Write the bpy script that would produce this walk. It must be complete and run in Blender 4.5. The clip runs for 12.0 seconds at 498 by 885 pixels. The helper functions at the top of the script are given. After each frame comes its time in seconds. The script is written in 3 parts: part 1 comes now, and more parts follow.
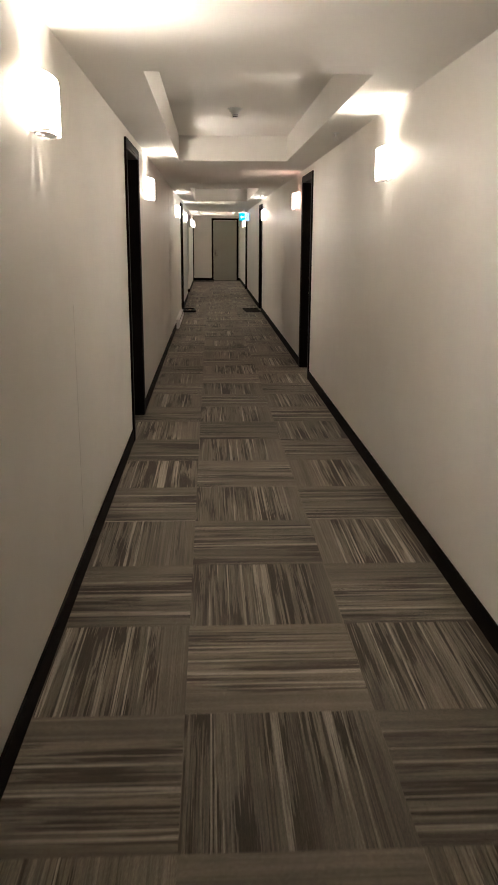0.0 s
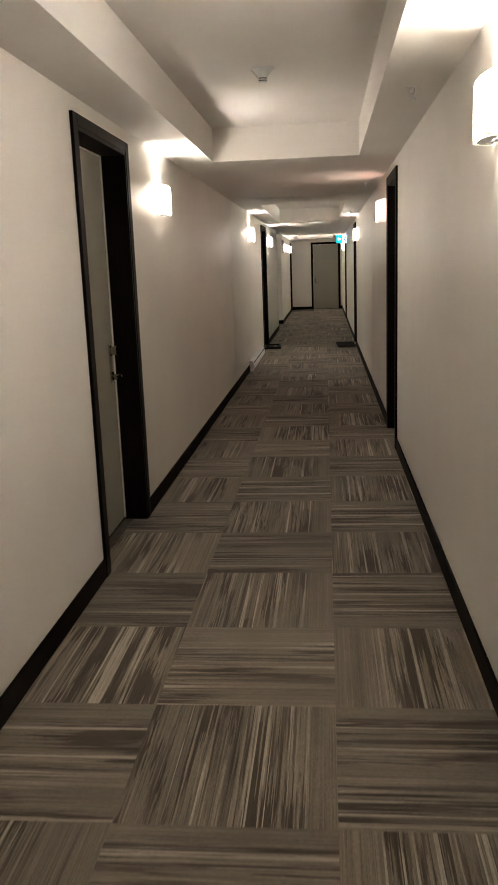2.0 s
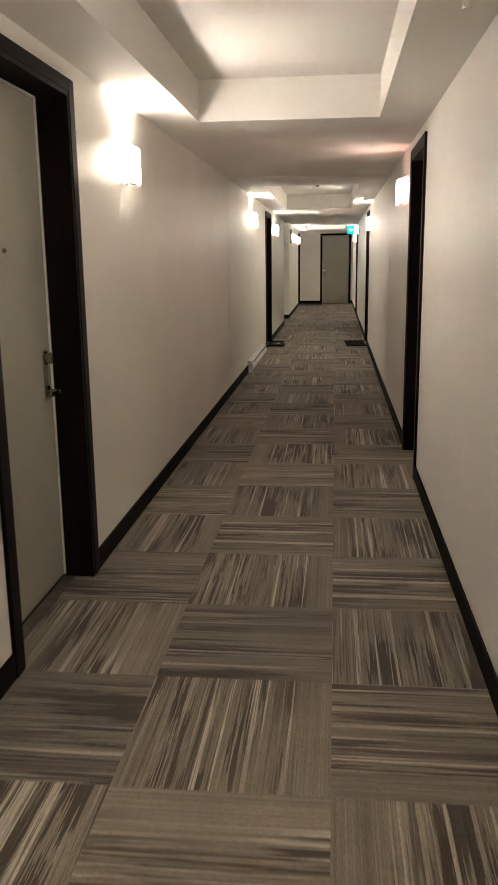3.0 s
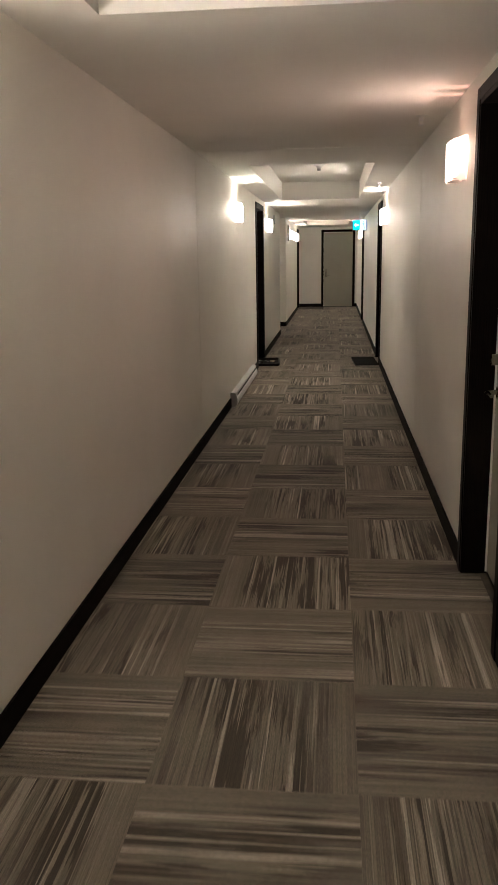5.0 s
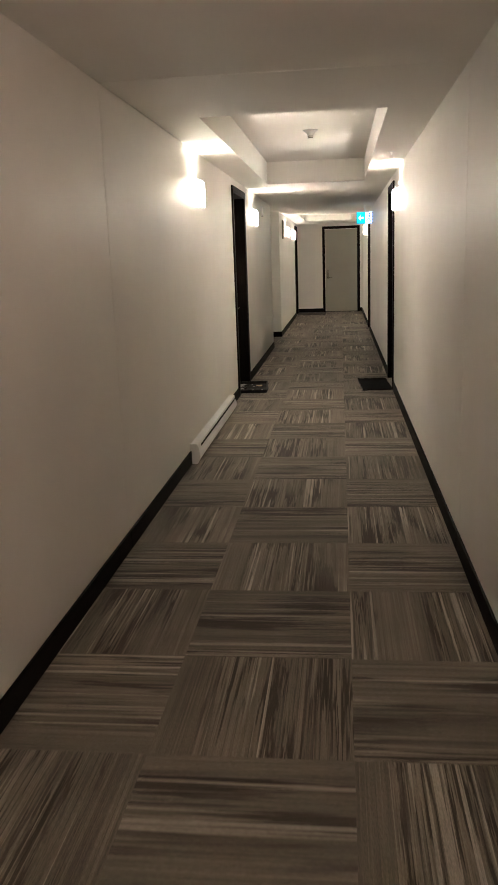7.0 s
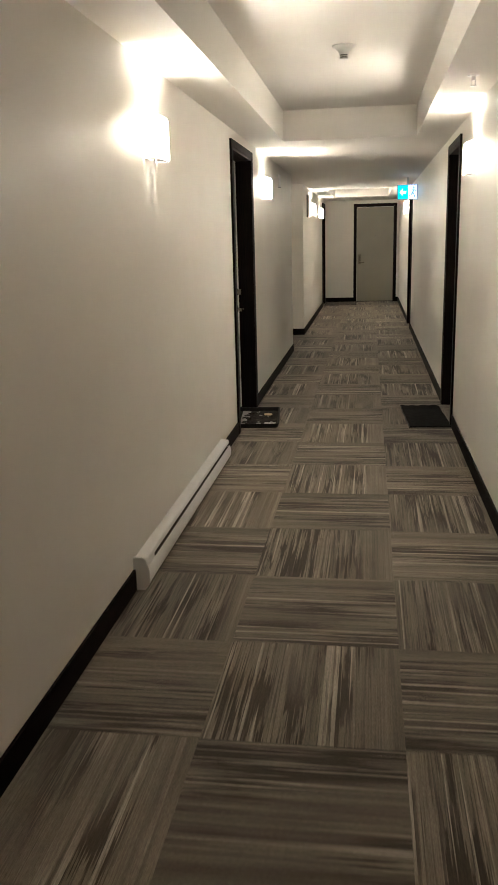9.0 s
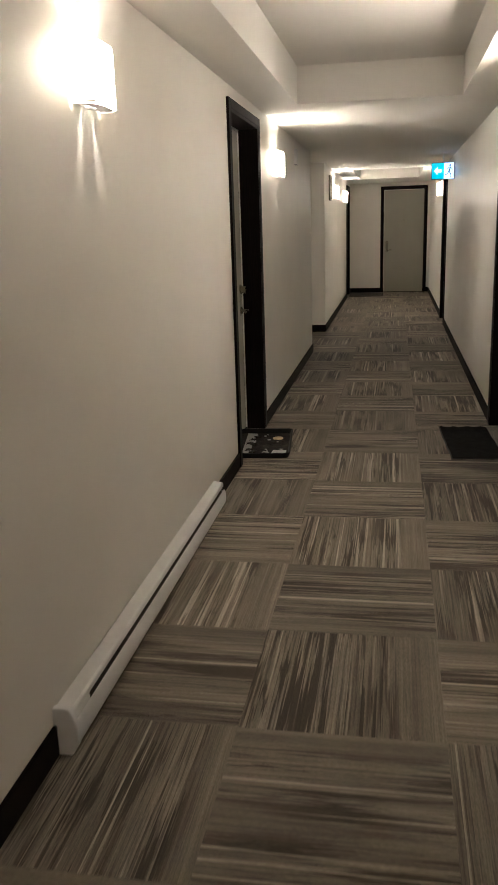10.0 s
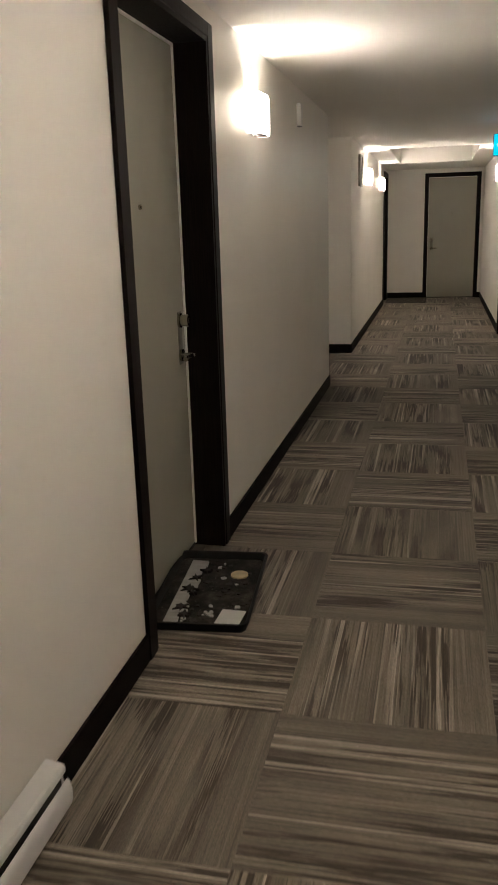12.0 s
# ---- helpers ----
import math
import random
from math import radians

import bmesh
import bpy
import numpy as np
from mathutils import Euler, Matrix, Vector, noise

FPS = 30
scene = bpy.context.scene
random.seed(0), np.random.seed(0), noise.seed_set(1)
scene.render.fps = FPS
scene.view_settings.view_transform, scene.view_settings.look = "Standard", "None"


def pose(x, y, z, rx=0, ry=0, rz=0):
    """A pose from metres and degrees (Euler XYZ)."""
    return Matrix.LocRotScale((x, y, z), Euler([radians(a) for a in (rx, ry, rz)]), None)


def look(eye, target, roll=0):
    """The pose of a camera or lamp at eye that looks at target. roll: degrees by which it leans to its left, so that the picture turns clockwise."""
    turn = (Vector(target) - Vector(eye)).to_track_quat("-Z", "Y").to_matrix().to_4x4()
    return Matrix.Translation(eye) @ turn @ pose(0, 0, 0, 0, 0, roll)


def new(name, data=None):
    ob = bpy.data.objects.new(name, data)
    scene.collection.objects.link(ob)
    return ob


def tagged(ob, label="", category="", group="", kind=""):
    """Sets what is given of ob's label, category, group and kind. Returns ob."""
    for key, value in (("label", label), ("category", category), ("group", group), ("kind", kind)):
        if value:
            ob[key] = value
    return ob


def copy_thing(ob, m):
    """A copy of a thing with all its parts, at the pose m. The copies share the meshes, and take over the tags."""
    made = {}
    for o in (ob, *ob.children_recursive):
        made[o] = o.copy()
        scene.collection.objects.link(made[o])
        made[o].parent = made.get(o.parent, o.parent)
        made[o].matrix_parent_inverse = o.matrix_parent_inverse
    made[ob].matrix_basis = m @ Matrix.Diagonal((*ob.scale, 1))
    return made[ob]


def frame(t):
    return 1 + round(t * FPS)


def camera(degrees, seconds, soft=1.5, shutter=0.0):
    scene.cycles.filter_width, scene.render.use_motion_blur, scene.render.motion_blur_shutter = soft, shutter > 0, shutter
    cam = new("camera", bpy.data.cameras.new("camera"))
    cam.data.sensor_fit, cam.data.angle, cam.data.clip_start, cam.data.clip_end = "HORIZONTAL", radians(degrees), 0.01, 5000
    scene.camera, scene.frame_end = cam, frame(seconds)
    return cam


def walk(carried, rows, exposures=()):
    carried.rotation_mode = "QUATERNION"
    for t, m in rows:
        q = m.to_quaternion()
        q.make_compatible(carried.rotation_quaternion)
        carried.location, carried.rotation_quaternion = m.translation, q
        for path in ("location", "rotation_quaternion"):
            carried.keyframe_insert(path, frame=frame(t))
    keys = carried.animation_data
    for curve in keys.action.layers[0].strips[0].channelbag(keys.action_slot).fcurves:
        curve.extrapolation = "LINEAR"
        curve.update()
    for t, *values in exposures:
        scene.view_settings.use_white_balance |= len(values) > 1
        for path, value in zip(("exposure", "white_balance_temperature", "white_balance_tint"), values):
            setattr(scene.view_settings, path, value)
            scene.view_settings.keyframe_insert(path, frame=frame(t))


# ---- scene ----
cam = camera(34.0, 12.0, soft=1.6, shutter=0.25)
PATH = [
    (0, (0.257, -2.93, 1.474), (0.349, -0.992, 0.987), 0.3),
    (0.5, (0.449, -2.387, 1.482), (0.447, -0.439, 1.027), -0.8),
    (1, (0.614, -1.862, 1.473), (0.484, 0.087, 1.042), -2.6),
    (1.5, (0.651, -1.274, 1.473), (0.458, 0.669, 1.041), -0.9),
    (2, (0.765, -0.67, 1.454), (0.572, 1.275, 1.032), -2.1),
    (2.5, (0.726, -0.069, 1.435), (0.521, 1.875, 1.008), 0.2),
    (3, (0.773, 0.494, 1.421), (0.567, 2.433, 0.98), -0.7),
    (3.2, (0.782, 0.735, 1.419), (0.566, 2.675, 0.982), -1.2),
    (4.8, (0.705, 2.62, 1.456), (0.483, 4.558, 1.013), -0.9),
    (5, (0.699, 2.86, 1.474), (0.492, 4.798, 1.026), -0.9),
    (5.5, (0.762, 3.396, 1.489), (0.55, 5.334, 1.042), -2.1),
    (6, (0.724, 4.005, 1.479), (0.515, 5.944, 1.034), -1.6),
    (6.5, (0.769, 4.606, 1.45), (0.552, 6.544, 1.009), -2.1),
    (7, (0.748, 5.215, 1.421), (0.522, 7.153, 0.98), -2.0),
    (7.2, (0.729, 5.452, 1.422), (0.512, 7.393, 0.992), -2.1),
    (8.8, (0.661, 7.377, 1.444), (0.386, 9.299, 0.966), -1.0),
    (9, (0.658, 7.645, 1.451), (0.37, 9.564, 0.966), -1.5),
    (9.5, (0.612, 8.281, 1.444), (0.318, 10.193, 0.936), -1.4),
    (10, (0.608, 8.886, 1.446), (0.262, 10.788, 0.932), -1.8),
    (10.5, (0.556, 9.524, 1.433), (0.194, 11.421, 0.911), -1.0),
    (11, (0.583, 10.139, 1.417), (0.216, 12.033, 0.888), -0.9),
    (11.5, (0.566, 10.745, 1.427), (0.192, 12.638, 0.901), -0.2),
    (12, (0.58, 11.349, 1.395), (0.139, 13.229, 0.875), -1.7),
]
EXPOSURES = [(0.0, -0.11, 6380, 10), (1.5, -0.15, 6380, 10), (2.6, -0.06, 6380, 10), (3.0, 0.31, 6380, 10), (5.0, 0.06, 6380, 10), (5.5, 0.36, 6380, 10),
             (7.0, 0.24, 6380, 9), (9.0, 0.23, 6380, 6), (10.0, -0.08, 6380, 9), (12.0, -0.18, 6380, 10)]
walk(cam, [(t, look(eye, target, roll)) for t, eye, target, roll in PATH], EXPOSURES)

# ---------------------------------------------------------------- world
world = bpy.data.worlds.new("world")
scene.world = world
world.use_nodes = True
world.node_tree.nodes["Background"].inputs[0].default_value = (0.02, 0.02, 0.02, 1)
world.node_tree.nodes["Background"].inputs[1].default_value = 0.2

SHADE_GLOW, BULB_WATTS = 134.0, 17.5
DIM_GLOW, DIM_WATTS = 30.0, 4.0

# ---------------------------------------------------------------- plan (metres)
LEFT, RIGHT = -0.326, 1.307          # corridor walls
BACK, END = -6.0, 26.62              # closed end behind, end wall ahead
JOINT = 9.05                         # building joint: a shallow step in walls and soffit
STEP = 0.0011
SOFFIT, TRAY_TOP = 2.215, 2.45
TRAY_L, TRAY_R = -0.045, 1.022
TRAYS = [(1.14, 5.59), (10.112, 14.657), (21.95, 24.8)]
NOOK = (18.35, 20.18)                # side passage on the left
NOOK_X = -2.6
WALL = 0.20
BASE_H, BASE_T = 0.095, 0.012
HEAD = 2.09                         # door opening height
CASING, CASING_HEAD = 0.066, 0.052
TILE, ROW0, COL0 = 0.61, 2.435, 0.167
# doors: opening near and far edge
DOORS_L = [(3.05, 3.940), (13.70, 14.655), (25.35, 26.2)]
DOORS_R = [(5.75, 6.563), (14.03, 14.828), (20.88, 21.70)]
DOOR_END = (0.354, 1.204)
RECESS = 0.130


# ---------------------------------------------------------------- materials
class Nodes:
    """A small builder for node materials."""

    def __init__(self, name):
        self.mat = bpy.data.materials.new(name)
        self.mat.use_nodes = True
        self.tree = self.mat.node_tree
        self.bsdf = self.tree.nodes["Principled BSDF"]

    def add(self, kind, **props):
        n = self.tree.nodes.new(kind)
        for k, v in props.items():
            setattr(n, k, v)
        return n

    def link(self, a, b):
        self.tree.links.new(a, b)

    def coords(self, scale, kind="Object", shift=None):
        tc = self.add("ShaderNodeTexCoord")
        mp = self.add("ShaderNodeMapping")
        mp.inputs["Scale"].default_value = scale
        src = tc.outputs[kind]
        if shift is not None:
            ad = self.add("ShaderNodeVectorMath", operation="ADD")
            self.link(src, ad.inputs[0])
            self.link(shift, ad.inputs[1])
            src = ad.outputs[0]
        self.link(src, mp.inputs["Vector"])
        return mp.outputs[0]

    def noise(self, vec, scale=1.0, detail=3.0, rough=0.55):
        n = self.add("ShaderNodeTexNoise")
        n.inputs["Scale"].default_value = scale
        n.inputs["Detail"].default_value = detail
        n.inputs["Roughness"].default_value = rough
        self.link(vec, n.inputs["Vector"])
        return n.outputs["Fac"]

    def ramp(self, fac, stops):
        r = self.add("ShaderNodeValToRGB")
        el = r.color_ramp.elements
        while len(el) < len(stops):
            el.new(0.5)
        for e, (p, c) in zip(el, stops):
            e.position = p
            e.color = (*c, 1) if len(c) == 3 else c
        self.link(fac, r.inputs[0])
        return r.outputs[0]

    def math(self, op, a, b):
        m = self.add("ShaderNodeMath", operation=op)
        for i, v in enumerate((a, b)):
            if isinstance(v, (int, float)):
                m.inputs[i].default_value = v
            else:
                self.link(v, m.inputs[i])
        return m.outputs[0]

    def mix(self, fac, a, b, blend="MIX"):
        m = self.add("ShaderNodeMix", data_type="RGBA", blend_type=blend)
        for sock, v in ((m.inputs[0], fac), (m.inputs[6], a), (m.inputs[7], b)):
            if isinstance(v, (int, float)):
                sock.default_value = v
            elif isinstance(v, tuple):
                sock.default_value = (*v, 1)
            else:
                self.link(v, sock)
        return m.outputs[2]

    def bump(self, height, strength, distance):
        b = self.add("ShaderNodeBump")
        b.inputs["Strength"].default_value = strength
        b.inputs["Distance"].default_value = distance
        self.link(height, b.inputs["Height"])
        self.link(b.outputs[0], self.bsdf.inputs["Normal"])

    def set(self, color=None, rough=None, metal=None):
        for key, v in (("Base Color", color), ("Roughness", rough), ("Metallic", metal)):
            if v is None:
                continue
            if isinstance(v, (int, float)):
                self.bsdf.inputs[key].default_value = v
            elif isinstance(v, tuple):
                self.bsdf.inputs[key].default_value = (*v, 1)
            else:
                self.link(v, self.bsdf.inputs[key])
        return self.mat


def painted(name, color, spread=0.06, rough=0.55, peel=0.15, scuff=0.0):
    """Rolled paint: faint mottling, a fine roller texture, some scuffs."""
    n = Nodes(name)
    big = n.noise(n.coords((1, 1, 1)), 1.3, 4)
    lo = tuple(c * (1 - spread) for c in color)
    hi = tuple(min(1, c * (1 + spread)) for c in color)
    col = n.ramp(big, [(0.3, lo), (0.7, hi)])
    if scuff:
        spots = n.noise(n.coords((3, 3, 9)), 2.2, 5, 0.65)
        mask = n.ramp(spots, [(0.66, (0, 0, 0)), (0.78, (scuff,) * 3)])
        col = n.mix(mask, col, tuple(c * 0.55 for c in color))
    fine = n.noise(n.coords((1, 1, 1)), 260, 2)
    n.bump(fine, peel, 0.002)
    r = n.ramp(n.noise(n.coords((1, 1, 1)), 4, 3), [(0.3, (rough - 0.06,) * 3), (0.7, (rough + 0.06,) * 3)])
    return n.set(col, r)


def dark_wood(name, color=(0.0052, 0.0029, 0.0022)):
    """Espresso-stained wood with faint grain and a satin coat."""
    n = Nodes(name)
    grain = n.noise(n.coords((60, 60, 2.5)), 3, 4)
    col = n.ramp(grain, [(0.35, tuple(c * 0.6 for c in color)), (0.7, tuple(c * 1.8 for c in color))])
    n.bump(grain, 0.12, 0.001)
    n.bsdf.inputs["Specular IOR Level"].default_value = 0.08
    return n.set(col, n.ramp(grain, [(0.3, (0.46,) * 3), (0.7, (0.58,) * 3)]))


def plastic(name, color, rough=0.4, spread=0.08):
    n = Nodes(name)
    v = n.noise(n.coords((1, 1, 1)), 18, 4)
    col = n.ramp(v, [(0.3, tuple(c * (1 - spread) for c in color)), (0.7, tuple(min(1, c * (1 + spread)) for c in color))])
    n.bump(n.noise(n.coords((1, 1, 1)), 420, 2), 0.1, 0.001)
    return n.set(col, rough)


def metal(name, color, rough=0.28):
    n = Nodes(name)
    brushed = n.noise(n.coords((300, 25, 25)), 1, 2)
    r = n.ramp(brushed, [(0.3, (rough - 0.04,) * 3), (0.7, (rough + 0.05,) * 3)])
    return n.set(color, r, 1.0)


def glowing(name, color, strength, base=(0.8, 0.78, 0.72)):
    n = Nodes(name)
    n.bsdf.inputs["Emission Color"].default_value = (*color, 1)
    n.bsdf.inputs["Emission Strength"].default_value = strength
    return n.set(base, 0.35)


def opal_shade(name, color, edge, strength):
    """Opal glass lit from inside: brightest in front of the bulb, dimmer and warmer towards its sides and bottom."""
    n = Nodes(name)
    tc = n.add("ShaderNodeTexCoord")
    sep = n.add("ShaderNodeSeparateXYZ")
    n.link(tc.outputs["Object"], sep.inputs[0])
    side = n.math("POWER", n.math("ABSOLUTE", n.math("DIVIDE", sep.outputs[0], 0.120), 0.0), 2.0)
    low = n.math("POWER", n.math("ABSOLUTE", n.math("DIVIDE", n.math("SUBTRACT", sep.outputs[2], 0.015), 0.115), 0.0), 2.5)
    fall = n.math("ADD", n.math("MULTIPLY", side, 0.80), n.math("MULTIPLY", low, 0.38))
    keep = n.math("MAXIMUM", n.math("SUBTRACT", 1.0, fall), 0.045)
    n.link(n.math("MULTIPLY", keep, strength), n.bsdf.inputs["Emission Strength"])
    n.link(n.mix(keep, edge, color), n.bsdf.inputs["Emission Color"])
    return n.set((0.8, 0.78, 0.72), 0.35)


def carpet(name):
    """Loop-pile carpet tile with broken lengthwise streaks from dark umber to pale sand."""
    n = Nodes(name)
    info = n.add("ShaderNodeObjectInfo")
    off = n.add("ShaderNodeVectorMath", operation="SCALE")
    comb = n.add("ShaderNodeCombineXYZ")
    for i, k in enumerate((37.0, 91.0, 53.0)):
        n.link(n.math("MULTIPLY", info.outputs["Random"], k), comb.inputs[i])
    n.link(comb.outputs[0], off.inputs[0])
    off.inputs["Scale"].default_value = 1.0
    sh = off.outputs[0]
    # yarn rows: every strand of a few millimetres keeps its own place along the tile, so that streaks end raggedly
    tc = n.add("ShaderNodeTexCoord")
    ad = n.add("ShaderNodeVectorMath", operation="ADD")
    n.link(tc.outputs["Object"], ad.inputs[0])
    n.link(sh, ad.inputs[1])
    sep = n.add("ShaderNodeSeparateXYZ")
    n.link(ad.outputs[0], sep.inputs[0])
    row = n.math("SNAP", sep.outputs[0], 0.003)
    white = n.add("ShaderNodeTexWhiteNoise", noise_dimensions="1D")
    n.link(row, white.inputs["W"])
    jit = n.math("SUBTRACT", white.outputs["Value"], 0.5)
    along = n.math("ADD", sep.outputs[1], n.math("MULTIPLY", jit, 0.2))

    def streak(fx, fy, detail, shift=0.0, y=None):
        c = n.add("ShaderNodeCombineXYZ")
        n.link(n.math("ADD", n.math("MULTIPLY", row, fx), shift), c.inputs[0])
        n.link(n.math("MULTIPLY", y or along, fy), c.inputs[1])
        n.link(sep.outputs[2], c.inputs[2])
        return n.noise(c.outputs[0], 1, detail, 0.5)

    def mask(value, lo, hi, top):
        """0 below lo, top above hi (or the other way round)."""
        if lo < hi:
            return n.ramp(value, [(lo, (0, 0, 0)), (hi, (top,) * 3)])
        return n.ramp(value, [(hi, (top,) * 3), (lo, (0, 0, 0))])
    straight = sep.outputs[1]
    plain = n.noise(n.coords((4.2, 0.9, 1), shift=sh), 1, 1, 0.5)
    gate = n.ramp(plain, [(0.34, (0.2, 0.2, 0.2)), (0.48, (1, 1, 1))])
    # the last hand's breadth of most tiles is nearly plain
    local = n.add("ShaderNodeSeparateXYZ")
    n.link(tc.outputs["Object"], local.inputs[0])
    edge = n.math("ADD", local.outputs[0], n.math("MULTIPLY", info.outputs["Random"], 0.07))
    gate = n.math("MULTIPLY", gate, n.ramp(edge, [(0.235, (1, 1, 1)), (0.262, (0.18, 0.18, 0.18))]))
    tone = streak(9, 0.4, 2, 3.0)
    col = n.ramp(tone, [(0.34, (0.140, 0.118, 0.090)), (0.46, (0.186, 0.161, 0.125)), (0.54, (0.201, 0.175, 0.137)),
                        (0.66, (0.240, 0.210, 0.164))])
    # soft pale bands, dark blotches with combed ends, bundles of dark lines, then a few crisp pale lines along the tile
    col = n.mix(n.math("MULTIPLY", mask(streak(22, 0.6, 1, 29.0, straight), 0.56, 0.68, 0.62), gate), col, (0.29, 0.258, 0.207))
    col = n.mix(n.math("MULTIPLY", mask(streak(11, 2.2, 3), 0.472, 0.432, 0.92), gate), col, (0.046, 0.033, 0.022))
    bundle = n.math("MULTIPLY", mask(streak(6, 0.9, 1, 71.0), 0.44, 0.50, 1.0), gate)
    col = n.mix(n.math("MULTIPLY", mask(streak(48, 1.4, 2, 11.0), 0.465, 0.43, 0.93), bundle), col, (0.043, 0.031, 0.021))
    col = n.mix(n.math("MULTIPLY", mask(streak(80, 1.1, 1, 5.0), 0.565, 0.595, 0.8), bundle), col, (0.32, 0.284, 0.228))
    col = n.mix(n.math("MULTIPLY", mask(streak(46, 0.3, 1, 47.0, straight), 0.625, 0.642, 0.92), gate), col, (0.46, 0.415, 0.342))
    col = n.mix(n.math("MULTIPLY", mask(streak(150, 2.2, 2, 93.0), 0.455, 0.40, 0.6), gate), col, (0.058, 0.045, 0.032))
    strand = n.ramp(white.outputs["Value"], [(0.0, (0.84, 0.84, 0.84)), (1.0, (1.17, 1.17, 1.17))])
    col = n.mix(1.0, col, strand, "MULTIPLY")
    # loops and wear
    worn = n.noise(n.coords((3, 3, 3), shift=sh), 1, 3, 0.6)
    col = n.mix(1.0, col, n.ramp(worn, [(0.3, (0.86, 0.86, 0.86)), (0.7, (1.1, 1.1, 1.1))]), "MULTIPLY")
    # each tile a little lighter or darker
    cast = n.ramp(info.outputs["Random"], [(0.0, (0.72, 0.705, 0.675)), (1.0, (1.06, 1.04, 1.0))])
    col = n.mix(1.0, col, cast, "MULTIPLY")
    pile = n.noise(n.coords((420, 160, 200)), 1, 2)
    loops = n.noise(n.coords((330, 90, 200), shift=sh), 1, 2, 0.6)
    col = n.mix(1.0, col, n.ramp(loops, [(0.3, (0.76, 0.755, 0.75)), (0.7, (1.2, 1.2, 1.2))]), "MULTIPLY")
    rib = n.noise(n.coords((300, 6, 1)), 1, 1)
    n.bump(n.math("ADD", pile, rib), 0.5, 0.004)
    n.bsdf.inputs["Sheen Weight"].default_value = 0.08
    return n.set(col, 0.95)


M_WALL = painted("warm_white_wall_paint", (0.85, 0.812, 0.748), 0.03, 0.44, 0.07, 0.05)
M_CEIL = painted("white_ceiling_paint", (0.87, 0.838, 0.785), 0.02, 0.7, 0.2)
M_DOOR = painted("grey_green_door_paint", (0.33, 0.312, 0.25), 0.05, 0.42, 0.05, 0.06)
M_WOOD = dark_wood("espresso_wood")
M_BASE = plastic("black_vinyl", (0.0085, 0.0058, 0.0045), 0.62, 0.25)
M_BASE.node_tree.nodes["Principled BSDF"].inputs["Specular IOR Level"].default_value = 0.05
M_STEEL = metal("brushed_nickel", (0.44, 0.41, 0.35), 0.22)
M_PLATE = metal("dull_nickel", (0.20, 0.188, 0.155), 0.35)
M_CHROME = metal("polished_chrome", (0.85, 0.83, 0.78), 0.08)
M_SEAL = plastic("pale_seal", (0.80, 0.78, 0.73), 0.45)
M_WHITE = plastic("white_enamel", (0.80, 0.79, 0.775), 0.32, 0.03)
M_SLOT = plastic("dark_gap", (0.010, 0.007, 0.005), 0.8)
M_CARPET = carpet("streaked_carpet")
M_SILL = plastic("worn_sill", (0.085, 0.073, 0.056), 0.85, 0.25)
M_SLAB = plastic("bare_slab", (0.05, 0.048, 0.044), 0.9, 0.2)
M_SHADE = opal_shade("lit_opal_shade", (1.0, 0.912, 0.835), (1.0, 0.80, 0.57), SHADE_GLOW)
M_SHADE_DIM = opal_shade("dim_opal_shade", (1.0, 0.76, 0.64), (1.0, 0.62, 0.47), DIM_GLOW)
M_RUBBER = plastic("black_rubber", (0.0075, 0.007, 0.0065), 0.6, 0.4)
M_RUBBER.node_tree.nodes["Principled BSDF"].inputs["Specular IOR Level"].default_value = 0.2


def dusty(name):
    """Black plastic under grey dust, grit and pale crumbs."""
    n = Nodes(name)
    dust = n.ramp(n.noise(n.coords((1, 1, 1)), 9, 6, 0.7), [(0.40, (0.008, 0.007, 0.006)), (0.52, (0.022, 0.019, 0.015)), (0.66, (0.060, 0.052, 0.042))])
    grit = n.noise(n.coords((1, 1, 1)), 85, 3, 0.6)
    col = n.mix(n.ramp(grit, [(0.64, (0, 0, 0)), (0.70, (0.8, 0.8, 0.8))]), dust, (0.13, 0.115, 0.095))
    n.bump(grit, 0.6, 0.003)
    return n.set(col, 0.8)


M_PAN = dusty("dusty_tray")
M_PAN.node_tree.nodes["Principled BSDF"].inputs["Specular IOR Level"].default_value = 0.15
M_FELT = plastic("charcoal_mat", (0.009, 0.0085, 0.008), 0.95, 0.35)
M_FELT.node_tree.nodes["Principled BSDF"].inputs["Specular IOR Level"].default_value = 0.06
M_MATPILE = plastic("dark_brown_weave", (0.026, 0.019, 0.014), 0.95, 0.3)
M_MATBAND = plastic("pale_weave", (0.16, 0.14, 0.11), 0.95, 0.2)
M_PAPER = plastic("crumpled_paper", (0.36, 0.345, 0.32), 0.8, 0.15)
M_CARD = plastic("white_card", (0.62, 0.61, 0.58), 0.7, 0.06)
M_YELLOW = plastic("yellowed_card", (0.60, 0.47, 0.26), 0.6, 0.2)
M_LEAF = plastic("dry_leaf", (0.022, 0.018, 0.014), 0.9, 0.4)
M_SIGN = glowing("lit_sign_green", (0.0, 0.43, 0.56), 1.6, (0.02, 0.3, 0.35))
M_SIGN_W = glowing("lit_sign_white", (0.36, 0.56, 1.0), 2.6)
M_PICTO = plastic("sign_ink", (0.0, 0.09, 0.12), 0.5)
M_GREY = plastic("grey_plastic", (0.25, 0.25, 0.25), 0.5)


